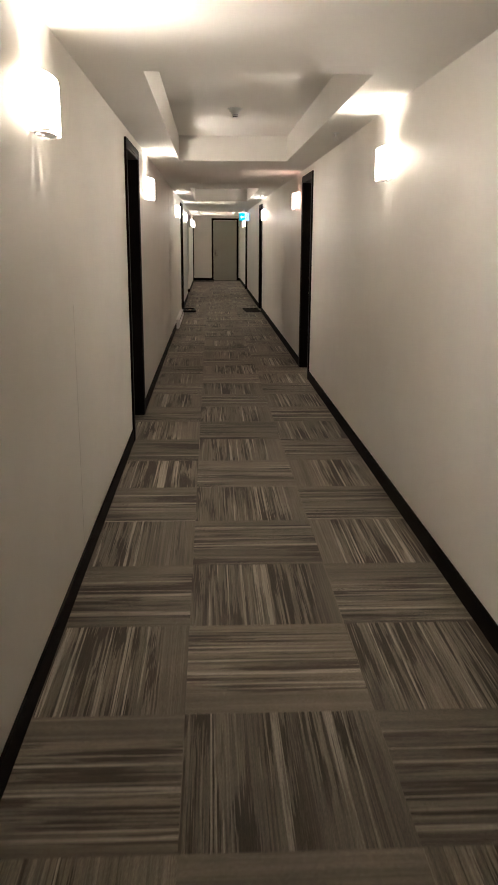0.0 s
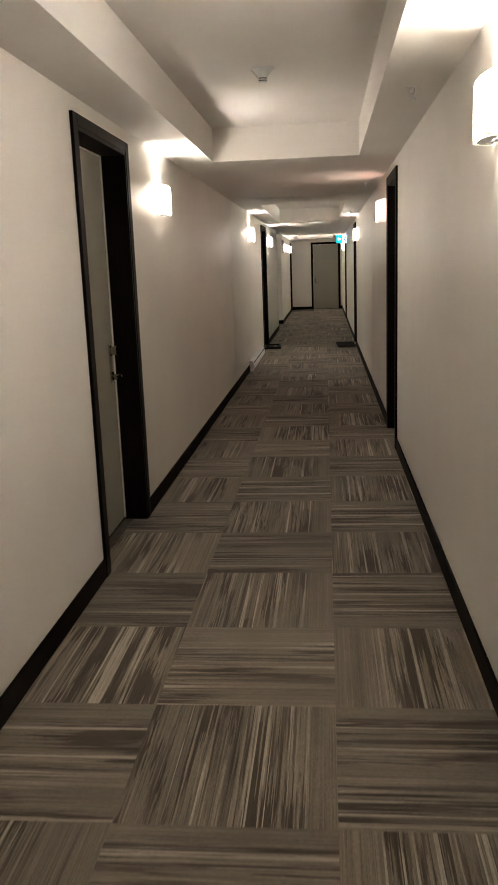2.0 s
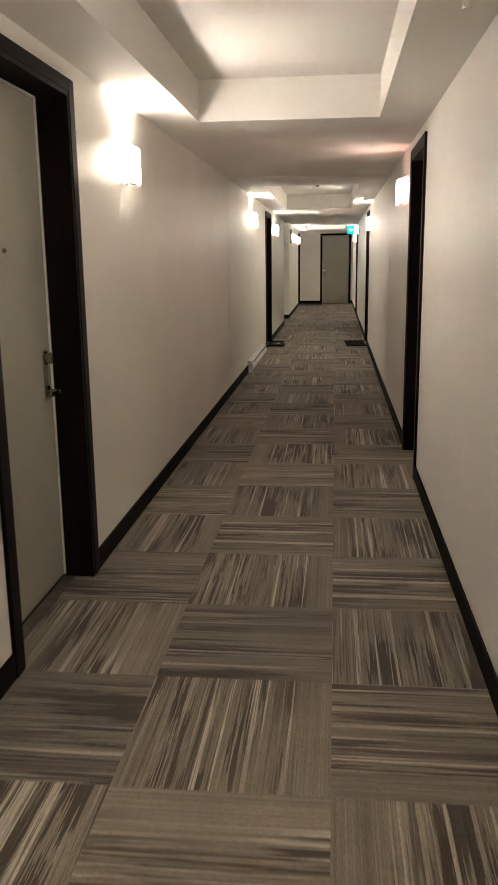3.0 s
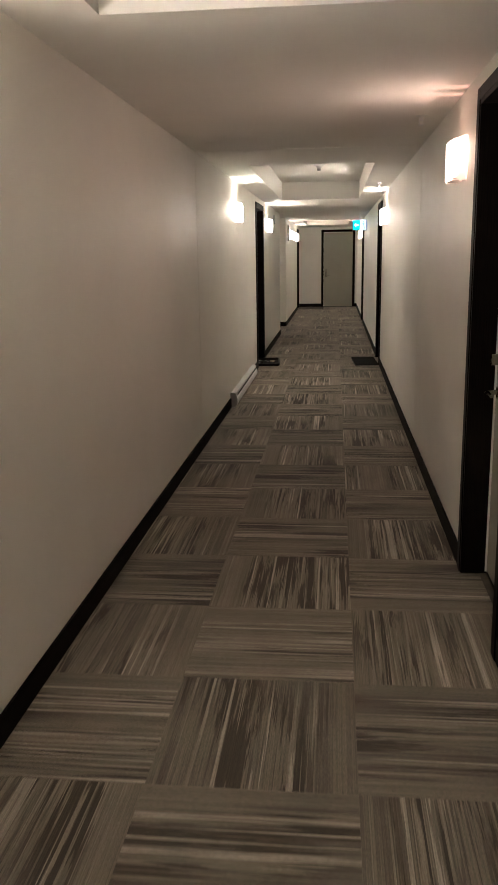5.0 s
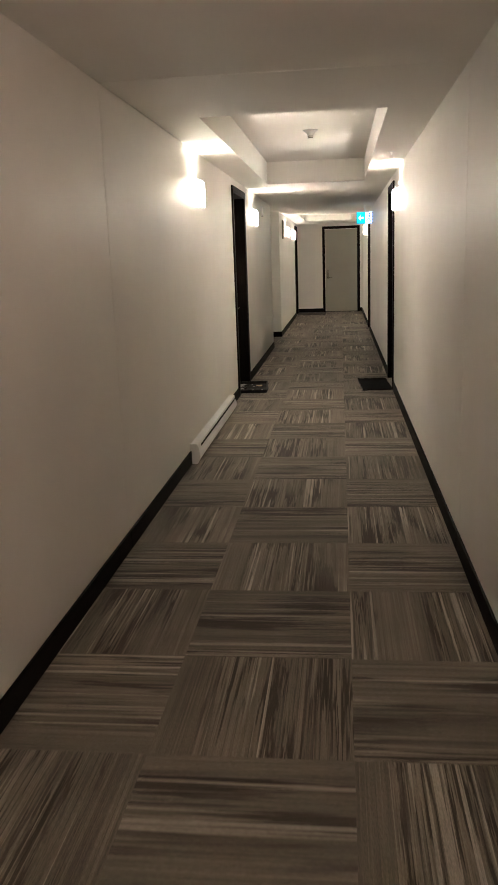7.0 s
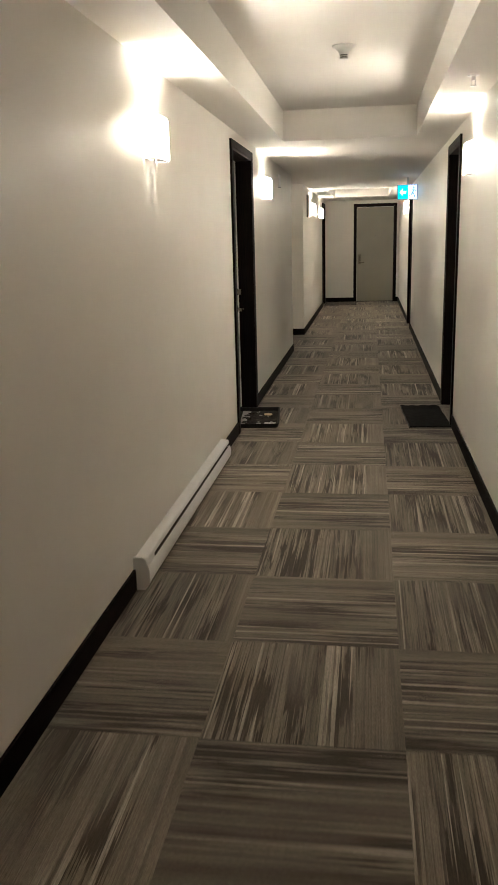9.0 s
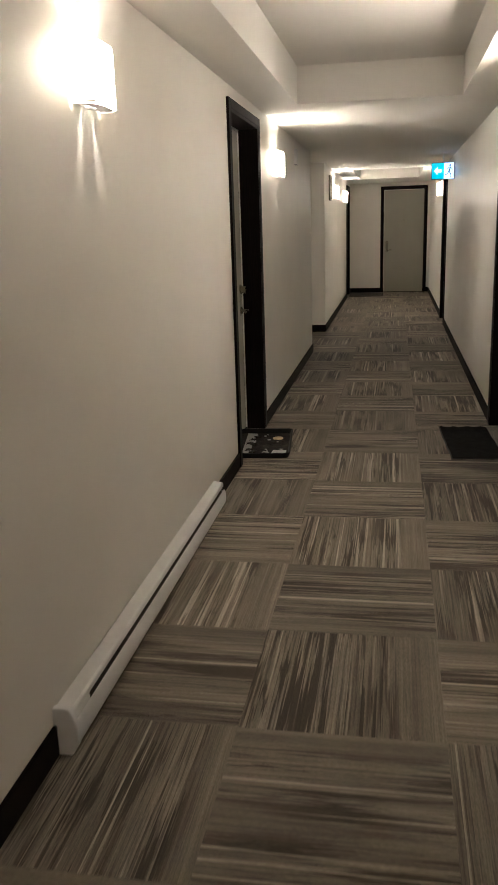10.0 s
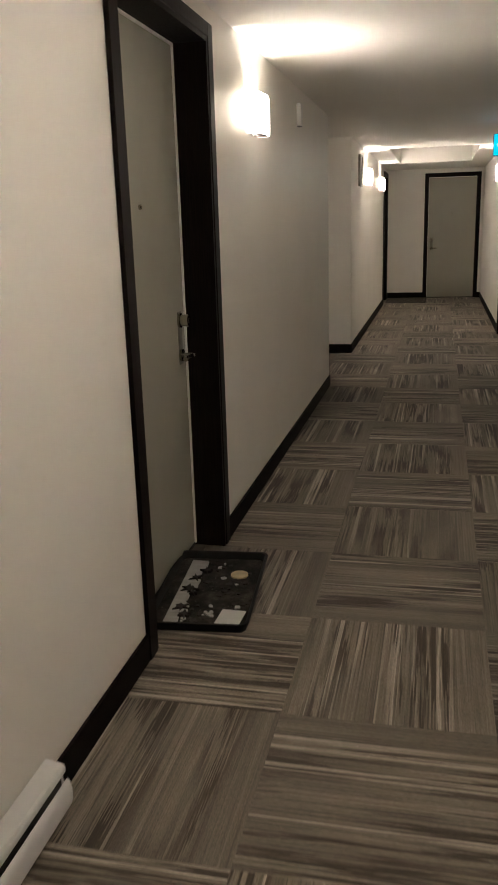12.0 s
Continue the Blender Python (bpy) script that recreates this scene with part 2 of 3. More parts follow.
# ---------------------------------------------------------------- mesh helpers
def box(bm, x0, y0, z0, x1, y1, z1, bevel=0.0):
    r = bmesh.ops.create_cube(bm, size=1.0)
    vs = r["verts"]
    for v in vs:
        v.co = Vector(((x0 + x1) / 2 + v.co.x * (x1 - x0), (y0 + y1) / 2 + v.co.y * (y1 - y0), (z0 + z1) / 2 + v.co.z * (z1 - z0)))
    if bevel:
        es = list({e for v in vs for e in v.link_edges})
        bmesh.ops.bevel(bm, geom=es, offset=bevel, segments=2, profile=0.5, affect="EDGES")


def tube(bm, radius, depth, m=None, top=None, segments=24):
    bmesh.ops.create_cone(bm, cap_ends=True, segments=segments, radius1=radius, radius2=radius if top is None else top,
                          depth=depth, matrix=m or Matrix.Identity(4))


def prism(bm, outline, axis_len, start=0.0, axis="x"):
    """An outline of (a, b) extruded along an axis: a, b are the two other axes."""
    def put(a, b, c):
        return {"x": (c, a, b), "y": (a, c, b), "z": (a, b, c)}[axis]
    lo = [bm.verts.new(put(a, b, start)) for a, b in outline]
    hi = [bm.verts.new(put(a, b, start + axis_len)) for a, b in outline]
    k = len(outline)
    for i in range(k):
        bm.faces.new((lo[i], lo[(i + 1) % k], hi[(i + 1) % k], hi[i]))
    bm.faces.new(lo[::-1])
    bm.faces.new(hi)
    bmesh.ops.recalc_face_normals(bm, faces=bm.faces[:])


def part(name, bm, material, parent=None, label="", smooth=False):
    me = bpy.data.meshes.new(name)
    if smooth:
        for f in bm.faces:
            f.smooth = True
    bm.to_mesh(me)
    bm.free()
    me.materials.append(material)
    if smooth:
        me.set_sharp_from_angle(angle=radians(40))
    ob = new(name, me)
    if parent is not None:
        ob.parent = parent
    if label:
        ob["label"] = label
    return ob


def boxes(name, material, items, parent=None, label="", bevel=0.0):
    bm = bmesh.new()
    for b in items:
        box(bm, *b, bevel=bevel)
    return part(name, bm, material, parent, label)


def empty(name, m, label="", category="", group="", kind=""):
    ob = new(name)
    ob.matrix_world = m
    ob.empty_display_size = 0.1
    return tagged(ob, label, category, group, kind)


# ---------------------------------------------------------------- walls
def wall_run(name, inner, sign, y0, y1, openings, label):
    """A long wall whose face is at x = inner and whose thickness goes to sign; openings are door gaps."""
    items = []

    def slab(a, b, z0, z1):
        for p, q, push in ((a, min(b, JOINT), STEP), (max(a, JOINT), b, 0.0)):
            if q - p > 1e-4:
                f = inner + sign * push
                back = inner + sign * WALL
                items.append((min(f, back), p, z0, max(f, back), q, z1))
    at = y0
    for a, b in openings:
        slab(at, a, 0.0, TRAY_TOP)
        slab(a, b, HEAD, TRAY_TOP)
        at = b
    slab(at, y1, 0.0, TRAY_TOP)
    return tagged(boxes(name, M_WALL, items), label, "wall", kind="structure")


wall_run("wall_west", LEFT, -1, BACK, NOOK[0], DOORS_L[:2], "warm white painted corridor wall with apartment doors")
wall_run("wall_west_far", LEFT, -1, NOOK[1], END + 0.14, DOORS_L[2:], "warm white painted wall beyond the side passage")
wall_run("wall_east", RIGHT, 1, BACK, END + 0.14, DOORS_R, "long warm white painted corridor wall with dark doors")
tagged(boxes("wall_north", M_WALL, [(LEFT, END, 0, DOOR_END[0], END + 0.14, TRAY_TOP), (DOOR_END[1], END, 0, RIGHT, END + 0.14, TRAY_TOP),
                                    (DOOR_END[0], END, HEAD, DOOR_END[1], END + 0.14, TRAY_TOP)]),
       "warm white end wall round a grey door", "wall", kind="structure")
tagged(boxes("wall_south", M_WALL, [(LEFT, BACK - 0.14, 0, RIGHT, BACK, TRAY_TOP)]), "plain warm white wall closing the corridor", "wall", kind="structure")
tagged(boxes("wall_passage_south", M_WALL, [(NOOK_X, NOOK[0] - 0.14, 0, LEFT - WALL, NOOK[0], TRAY_TOP)]), "warm white wall of the side passage", "wall", kind="structure")
tagged(boxes("wall_passage_north", M_WALL, [(NOOK_X, NOOK[1], 0, LEFT - WALL, NOOK[1] + 0.14, TRAY_TOP)]), "warm white wall of the side passage facing the corridor", "wall", kind="structure")
tagged(boxes("wall_passage_end", M_WALL, [(NOOK_X - 0.14, NOOK[0] - 0.14, 0, NOOK_X, NOOK[1] + 0.14, TRAY_TOP)]), "plain warm white wall closing the side passage", "wall", kind="structure")


# a hairline seam and a paint chip low on the wall
M_SEAM = painted("seam_shadow", (0.52, 0.485, 0.435), 0.1, 0.7)
M_CHIP = painted("bare_plaster", (0.85, 0.83, 0.79), 0.05, 0.8)
west = bpy.data.objects["wall_west"]
bm = bmesh.new()
zs = [0.095 + 0.05 * i for i in range(23)]
path = [(0.606 + 0.004 * math.sin(2.1 * i) * (i / 22), z) for i, z in enumerate(zs)]
prism(bm, [(y - 0.0009, z) for y, z in path] + [(y + 0.0009, z) for y, z in path[::-1]], 0.0006, LEFT - STEP, "x")
part("seam", bm, M_SEAM, west, "hairline seam in the paint")
bm = bmesh.new()
prism(bm, [(-0.080, 0.418), (-0.072, 0.424), (-0.066, 0.410), (-0.071, 0.396), (-0.078, 0.392), (-0.083, 0.404)], 0.0006, LEFT - STEP, "x")
part("paint_chip", bm, M_CHIP, west, "chipped spot of bare plaster")


def build_ceiling():
    items = []
    at = BACK - 0.14
    lo, hi = LEFT - WALL, RIGHT + WALL
    ends = [(a, b) for a, b in TRAYS] + [(END + 0.14, None)]
    for a, b in ends:
        for p, q, push in ((at, min(a, JOINT), STEP), (max(at, JOINT), a, 0.0)):
            if q - p > 1e-4:
                items.append((lo, p, SOFFIT + push, hi, q, TRAY_TOP + 0.06))
        if b is None:
            break
        push = STEP if b < JOINT else 0.0
        items.append((lo, a, SOFFIT + push, TRAY_L, b, TRAY_TOP + 0.06))
        items.append((TRAY_R, a, SOFFIT + push, hi, b, TRAY_TOP + 0.06))
        items.append((TRAY_L, a, TRAY_TOP, TRAY_R, b, TRAY_TOP + 0.06))
        at = b
    items.append((NOOK_X - 0.14, NOOK[0] - 0.14, SOFFIT, lo, NOOK[1] + 0.14, TRAY_TOP + 0.06))
    return tagged(boxes("ceiling", M_CEIL, items), "white painted ceiling with recessed rectangular trays", "ceiling", kind="structure")


build_ceiling()


# ---------------------------------------------------------------- baseboards
def baseboard(x0, y0, x1, y1):
    bm = bmesh.new()
    box(bm, x0, y0, 0.0, x1, y1, BASE_H, 0.003)
    tagged(part("baseboard", bm, M_BASE), "black vinyl baseboard along the wall", "baseboard", kind="structure")


HEATER = (10.78, 12.91)


def base_line(side, runs):
    for a, b in runs:
        for p, q, push in ((a, min(b, JOINT), STEP), (max(a, JOINT), b, 0.0)):
            if q - p > 1e-3:
                if side == "L":
                    baseboard(LEFT - push, p, LEFT - push + BASE_T, q)
                else:
                    baseboard(RIGHT + push - BASE_T, p, RIGHT + push, q)


def gaps(y0, y1, doors, extra=()):
    cuts = sorted([(a - CASING, b + CASING) for a, b in doors] + list(extra))
    at, out = y0, []
    for a, b in cuts:
        out.append((at, a))
        at = b
    out.append((at, y1))
    return out


base_line("L", gaps(BACK, NOOK[0], DOORS_L[:2], [HEATER]))
base_line("L", gaps(NOOK[1] - BASE_T, END - BASE_T, DOORS_L[2:]))
base_line("R", gaps(BACK, END - BASE_T, DOORS_R))
baseboard(LEFT, END - BASE_T, DOOR_END[0] - 0.05, END)
baseboard(DOOR_END[1] + 0.05, END - BASE_T, RIGHT, END)
baseboard(NOOK_X, NOOK[1] - BASE_T, LEFT, NOOK[1])
baseboard(NOOK_X, NOOK[0], LEFT, NOOK[0] + BASE_T)


# ---------------------------------------------------------------- doors
def door(name, m, width, lock, recess, label, c=CASING):
    """Local x runs along the wall, y goes into it, z up; the opening is centred. lock: +1 or -1, the side of the lever."""
    d = empty(name, m, label, "door", kind="structure")
    h, w, ch = HEAD, width / 2, CASING_HEAD
    for s in (-1, 1):
        boxes("casing_side", M_WOOD, [(min(s * w, s * (w + c)), -0.016, 0.0, max(s * w, s * (w + c)), 0.0, h + ch)], d, bevel=0.003)
        boxes("jamb", M_WOOD, [(min(s * w, s * (w - 0.018)), -0.012, 0.0, max(s * w, s * (w - 0.018)), WALL - 0.01, h)], d, bevel=0.001)
        boxes("stop", M_WOOD, [(min(s * (w - 0.018), s * (w - 0.032)), recess + 0.048, 0.0, max(s * (w - 0.018), s * (w - 0.032)), WALL - 0.01, h - 0.018)], d)
    boxes("casing_head", M_WOOD, [(-w, -0.016, h, w, 0.0, h + ch)], d, bevel=0.003)
    boxes("jamb_head", M_WOOD, [(-w + 0.018, -0.012, h - 0.018, w - 0.018, WALL - 0.01, h)], d)
    lw = w - 0.021
    boxes("threshold", M_SILL, [(-w + 0.019, min(0.074, recess - 0.02), -0.005, w - 0.019, recess + 0.05, 0.0018)], d, "dark threshold strip")
    leaf = boxes("leaf", M_DOOR, [(-lw, recess, 0.012, lw, recess + 0.044, h - 0.021)], d, "grey-green painted slab", bevel=0.002)
    sx = lock * (w - 0.0185)
    boxes("seal", M_SEAL, [(min(sx, sx - lock * 0.005), recess - 0.010, 0.012, max(sx, sx - lock * 0.005), recess - 0.0008, h - 0.019)], d, "pale smoke seal")
    boxes("seal", M_SEAL, [(-w + 0.026, recess - 0.012, h - 0.025, w - 0.026, recess - 0.0008, h - 0.0185)], d, "pale smoke seal")
    boxes("sweep", M_SLOT, [(-lw, recess - 0.004, 0.002, lw, recess + 0.04, 0.011)], leaf, "black door sweep")
    # lever with rose, deadbolt and plate between
    lx = lock * (lw - 0.062)
    rot = Matrix.Rotation(radians(90), 4, "X")
    bm = bmesh.new()
    tube(bm, 0.026, 0.010, Matrix.Translation((lx, recess - 0.005, 0.872)) @ rot)
    tube(bm, 0.011, 0.045, Matrix.Translation((lx, recess - 0.03, 0.872)) @ rot)
    bmesh.ops.create_uvsphere(bm, u_segments=14, v_segments=8, radius=0.011, matrix=Matrix.Translation((lx, recess - 0.052, 0.872)))
    tube(bm, 0.010, 0.105, Matrix.Translation((lx - lock * 0.052, recess - 0.052, 0.872)) @ Matrix.Rotation(radians(90), 4, "Y"), top=0.008)
    part("lever_handle", bm, M_STEEL, leaf, "brushed nickel lever handle", True)
    bm = bmesh.new()
    tube(bm, 0.030, 0.008, Matrix.Translation((lx, recess - 0.004, 1.016)) @ rot)
    tube(bm, 0.0235, 0.034, Matrix.Translation((lx, recess - 0.025, 1.016)) @ rot, top=0.026)
    box(bm, lx - 0.002, recess - 0.0435, 1.006, lx + 0.002, recess - 0.0421, 1.026)
    part("deadbolt", bm, M_STEEL, leaf, "brushed nickel deadbolt", True)
    boxes("wear_plate", M_PLATE, [(lx - 0.024, recess - 0.002, 0.835, lx + 0.024, recess - 0.0004, 1.052)], leaf, "thin nickel plate")
    bm = bmesh.new()
    tube(bm, 0.009, 0.008, Matrix.Translation((0.0, recess - 0.004, 1.46)) @ rot)
    tube(bm, 0.005, 0.004, Matrix.Translation((0.0, recess - 0.009, 1.46)) @ rot)
    part("peephole", bm, M_STEEL, leaf, "small metal peephole", True)
    for z in (0.25, 1.0, 1.78):
        bm = bmesh.new()
        tube(bm, 0.007, 0.1, Matrix.Translation((-lock * (lw + 0.002), recess - 0.006, z)), segments=10)
        part("hinge", bm, M_STEEL, leaf, "nickel hinge knuckle", True)
    return d


GREY = "closed grey-green apartment door in a deep espresso wood frame"
for i, (a, b) in enumerate(DOORS_L):
    push = STEP if b < JOINT else 0.0
    door("door_%d" % (i + 1), pose(LEFT - push, (a + b) / 2, 0, 0, 0, 90), b - a, 1, RECESS, GREY)
for i, (a, b) in enumerate(DOORS_R):
    push = STEP if b < JOINT else 0.0
    door("door_%d" % (i + 4), pose(RIGHT + push, (a + b) / 2, 0, 0, 0, -90), b - a, -1, 0.110, GREY)
door("door_7", pose((DOOR_END[0] + DOOR_END[1]) / 2, END, 0), DOOR_END[1] - DOOR_END[0], -1, 0.02,
     "closed grey-green door in the end wall, dark wooden frame", 0.05)


# ---------------------------------------------------------------- wall lamps
def bulb_data(watts, color):
    lamp = bpy.data.lights.new("bulb", "POINT")
    lamp.energy, lamp.color, lamp.shadow_soft_size = watts, color, 0.009
    return lamp


def wall_lamp(m, shade_mat, lamp_data, label, capped=False):
    """Local y points into the wall; the shade bows out towards -y."""
    top = empty("wall_lamp", m, label, "wall lamp", "lamps along the corridor walls")
    hw, dep, hh, th = 0.120, 0.078, 0.102, 0.004
    out = []
    k = 28
    for i in range(k + 1):
        a = math.pi * i / k
        cx, sy = math.cos(a), math.sin(a)
        out.append((math.copysign(abs(cx) ** 0.62, cx) * hw, -0.004 - (sy ** 0.7) * (dep - 0.004)))
    inner = [(x * (1 - th / hw), -0.004 + (y + 0.004) * (1 - th / dep)) for x, y in out]
    bm = bmesh.new()
    rings = []
    for z, f in ((-hh, 0.965), (-hh + 0.006, 0.99), (-hh + 0.02, 1.0), (hh - 0.02, 1.0), (hh - 0.006, 0.99), (hh, 0.965)):
        drop = 0.026 if z > 0 else 0.0
        rings.append(([bm.verts.new((x * f, y * f, z + drop * y / dep)) for x, y in out],
                      [bm.verts.new((x * f, y * f, z + drop * y / dep)) for x, y in inner]))
    for (o0, i0), (o1, i1) in zip(rings, rings[1:]):
        for j in range(k):
            bm.faces.new((o0[j], o0[j + 1], o1[j + 1], o1[j]))
            bm.faces.new((i0[j + 1], i0[j], i1[j], i1[j + 1])).material_index = 1
        for j in (0, k):
            bm.faces.new((o0[j], o1[j], i1[j], i0[j]))
    for o, i in (rings[0], rings[-1]):
        for j in range(k):
            bm.faces.new((o[j], o[j + 1], i[j + 1], i[j]))
    bmesh.ops.recalc_face_normals(bm, faces=bm.faces[:])
    shade = part("shade", bm, shade_mat, top, "glowing opal glass shade", True)
    shade.data.materials.append(M_WHITE)
    boxes("backplate", M_WHITE, [(-0.092, -0.005, -0.0985, 0.092, 0.0, 0.088)], top, "white metal backplate", bevel=0.002)
    # strut, bottom plate and tabs are unseen, inferred from the rays on the wall
    boxes("strut", M_WHITE, [(-0.017, -0.0215, -0.104, 0.017, -0.0055, 0.100)], top, "slim white strut", bevel=0.002)
    boxes("bottom_plate", M_WHITE, [(-0.112, -0.071, -0.098, 0.112, -0.022, -0.094)], top, "white bottom plate", bevel=0.001)
    for s in (-1, 1):
        boxes("bottom_tab", M_WHITE, [(min(s * 0.041, s * 0.112), -0.0215, -0.098, max(s * 0.041, s * 0.112), -0.0055, -0.094)], top)
    if capped:
        # unseen baffles added above the bulb to split its upward light into two beams
        for a, b in ((-0.112, -0.036), (-0.0155, 0.0155), (0.036, 0.112)):
            boxes("top_baffle", M_WHITE, [(a, -0.0685 if abs(a + b) < 0.01 else -0.060, 0.083, b, -0.0185, 0.085)], top, bevel=0.0005)
            if abs(a + b) > 0.01:
                boxes("baffle_tab", M_WHITE, [(a, -0.0184, 0.083, b, -0.0055, 0.085)], top)
    bulb = new("bulb", lamp_data)
    bulb.parent = top
    bulb.location = (0, -0.029, 0.0)
    return top


LAMP_Z = 1.907
LAMPS_L = [0.0, 4.84, 11.42, 15.47, 21.9, 24.35]
LAMPS_R = [2.02, 13.09, 22.2]
LIT = "lit opal glass wall lamp on the corridor wall"


def lamp_pose(side, y):
    push = STEP if y < JOINT else 0.0
    return pose(LEFT - push, y, LAMP_Z, 0, 0, 90) if side == "L" else pose(RIGHT + push, y, LAMP_Z, 0, 0, -90)


first = wall_lamp(lamp_pose("L", LAMPS_L[0]), M_SHADE, bulb_data(BULB_WATTS, (1.0, 0.912, 0.835)), LIT)
for y in LAMPS_L[1:]:
    copy_thing(first, lamp_pose("L", y))
for y in LAMPS_R:
    copy_thing(first, lamp_pose("R", y))
# unseen lamp round the passage corner, inferred from the lit wall facing it
copy_thing(first, pose(-2.3, NOOK[0], LAMP_Z, 0, 0, 180))
wall_lamp(lamp_pose("R", 7.06), M_SHADE_DIM, bulb_data(DIM_WATTS, (1.0, 0.52, 0.42)), "dimmer pinkish opal glass wall lamp beside a door", True)


# ---------------------------------------------------------------- baseboard heater
def heater():
    y0, y1 = HEATER
    top = empty("baseboard_heater", pose(LEFT, y0, 0, 0, 0, 90), "long white enamelled electric baseboard heater on the wall", "heater")
    n = y1 - y0
    # local x along the wall, y into the wall, so the front is at -y
    bm = bmesh.new()
    prism(bm, [(0, 0.012), (-0.006, 0.012), (-0.006, 0.135), (0, 0.135)], n, 0)
    part("back_panel", bm, M_WHITE, top)
    bm = bmesh.new()
    prism(bm, [(-0.006, 0.146), (-0.048, 0.139), (-0.054, 0.135), (-0.056, 0.129), (-0.056, 0.1165), (-0.052, 0.1165), (-0.052, 0.129), (-0.047, 0.134), (-0.006, 0.141)], n - 0.022, 0.022)
    part("top_cover", bm, M_WHITE, top)
    bm = bmesh.new()
    arc = [(-0.058 - 0.012 * math.sin(radians(a)), 0.060 + 0.039 * math.cos(radians(a))) for a in range(0, 181, 15)]
    prism(bm, arc + [(-0.012, 0.018), (-0.012, 0.022)] + [(-0.057 - 0.009 * math.sin(radians(a)), 0.060 + 0.036 * math.cos(radians(a))) for a in range(180, -1, -15)], n - 0.022, 0.022)
    part("front_panel", bm, M_WHITE, top, smooth=True)
    # near-black filler: the shade inside the slot is put into its colour
    bm = bmesh.new()
    box(bm, 0.03, -0.050, 0.03, n - 0.015, -0.008, 0.112)
    part("slot_shade", bm, M_SLOT, top, "near-black block standing for the shade inside the slot")
    bm = bmesh.new()
    prism(bm, [(-0.051, 0.09), (-0.058, 0.09), (-0.058, 0.1045), (-0.056, 0.118), (-0.051, 0.118)], 0.12, 0.0215)
    part("wiring_cover", bm, M_WHITE, top, "closed cover over the wiring end")
    near = [(0, 0.0), (-0.050, 0.0), (-0.071, 0.034), (-0.071, 0.088), (-0.061, 0.122), (-0.054, 0.140), (-0.044, 0.148), (0, 0.148)]
    far = [(0, 0.012), (-0.044, 0.014), (-0.052, 0.04), (-0.052, 0.09), (-0.046, 0.128), (0, 0.134)]
    for a, outline, wide in ((0.0, near, 0.022), (n - 0.012, far, 0.010)):
        bm = bmesh.new()
        prism(bm, outline, wide, a)
        bmesh.ops.bevel(bm, geom=bm.edges[:], offset=0.002, segments=2, affect="EDGES")
        part("end_cap", bm, M_WHITE, top, smooth=True)


heater()


# ---------------------------------------------------------------- boot tray and mat
def rounded(hx, hy, r, k=6):
    pts = []
    for cx, cy, a0 in ((hx - r, hy - r, 0), (-hx + r, hy - r, 90), (-hx + r, -hy + r, 180), (hx - r, -hy + r, 270)):
        for i in range(k + 1):
            a = radians(a0 + 90 * i / k)
            pts.append((cx + r * math.cos(a), cy + r * math.sin(a)))
    return pts


def ring_mesh(bm, rings, close_first=True, close_last=True):
    vs = [[bm.verts.new((x, y, z)) for x, y in pts] for pts, z in rings]
    k = len(vs[0])
    for a, b in zip(vs, vs[1:]):
        for i in range(k):
            bm.faces.new((a[i], a[(i + 1) % k], b[(i + 1) % k], b[i]))
    if close_first:
        bm.faces.new(vs[0][::-1])
    if close_last:
        bm.faces.new(vs[-1])
    bmesh.ops.recalc_face_normals(bm, faces=bm.faces[:])


TRAY_C, TRAY_TURN = (-0.2535, 14.172), 5.0
TRAY_HX, TRAY_HY = 0.191, 0.329


def boot_tray():
    top = empty("boot_tray", pose(TRAY_C[0], TRAY_C[1], 0, 0, 0, TRAY_TURN), "black plastic boot tray with litter, on the carpet at a door", "boot tray")
    hx, hy = TRAY_HX, TRAY_HY
    bm = bmesh.new()
    ring_mesh(bm, [(rounded(hx - 0.012, hy - 0.012, 0.03), 0.0), (rounded(hx - 0.011, hy - 0.011, 0.03), 0.0055), (rounded(hx - 0.013, hy - 0.013, 0.029), 0.0058)])
    part("pan", bm, M_PAN, top, "dusty black base")
    bm = bmesh.new()
    ring_mesh(bm, [(rounded(hx - 0.0105, hy - 0.0105, 0.03), 0.0), (rounded(hx - 0.001, hy - 0.001, 0.035), 0.024), (rounded(hx + 0.002, hy + 0.002, 0.037), 0.031),
                   (rounded(hx + 0.001, hy + 0.001, 0.036), 0.035), (rounded(hx - 0.008, hy - 0.008, 0.032), 0.035), (rounded(hx - 0.012, hy - 0.012, 0.03), 0.030),
                   (rounded(hx - 0.018, hy - 0.018, 0.028), 0.0062)], False, False)
    part("rim", bm, M_RUBBER, top, "raised black rim", True)


boot_tray()
IN_TRAY = pose(TRAY_C[0] + 0.022, TRAY_C[1], 0.0065, 0, 0, TRAY_TURN)


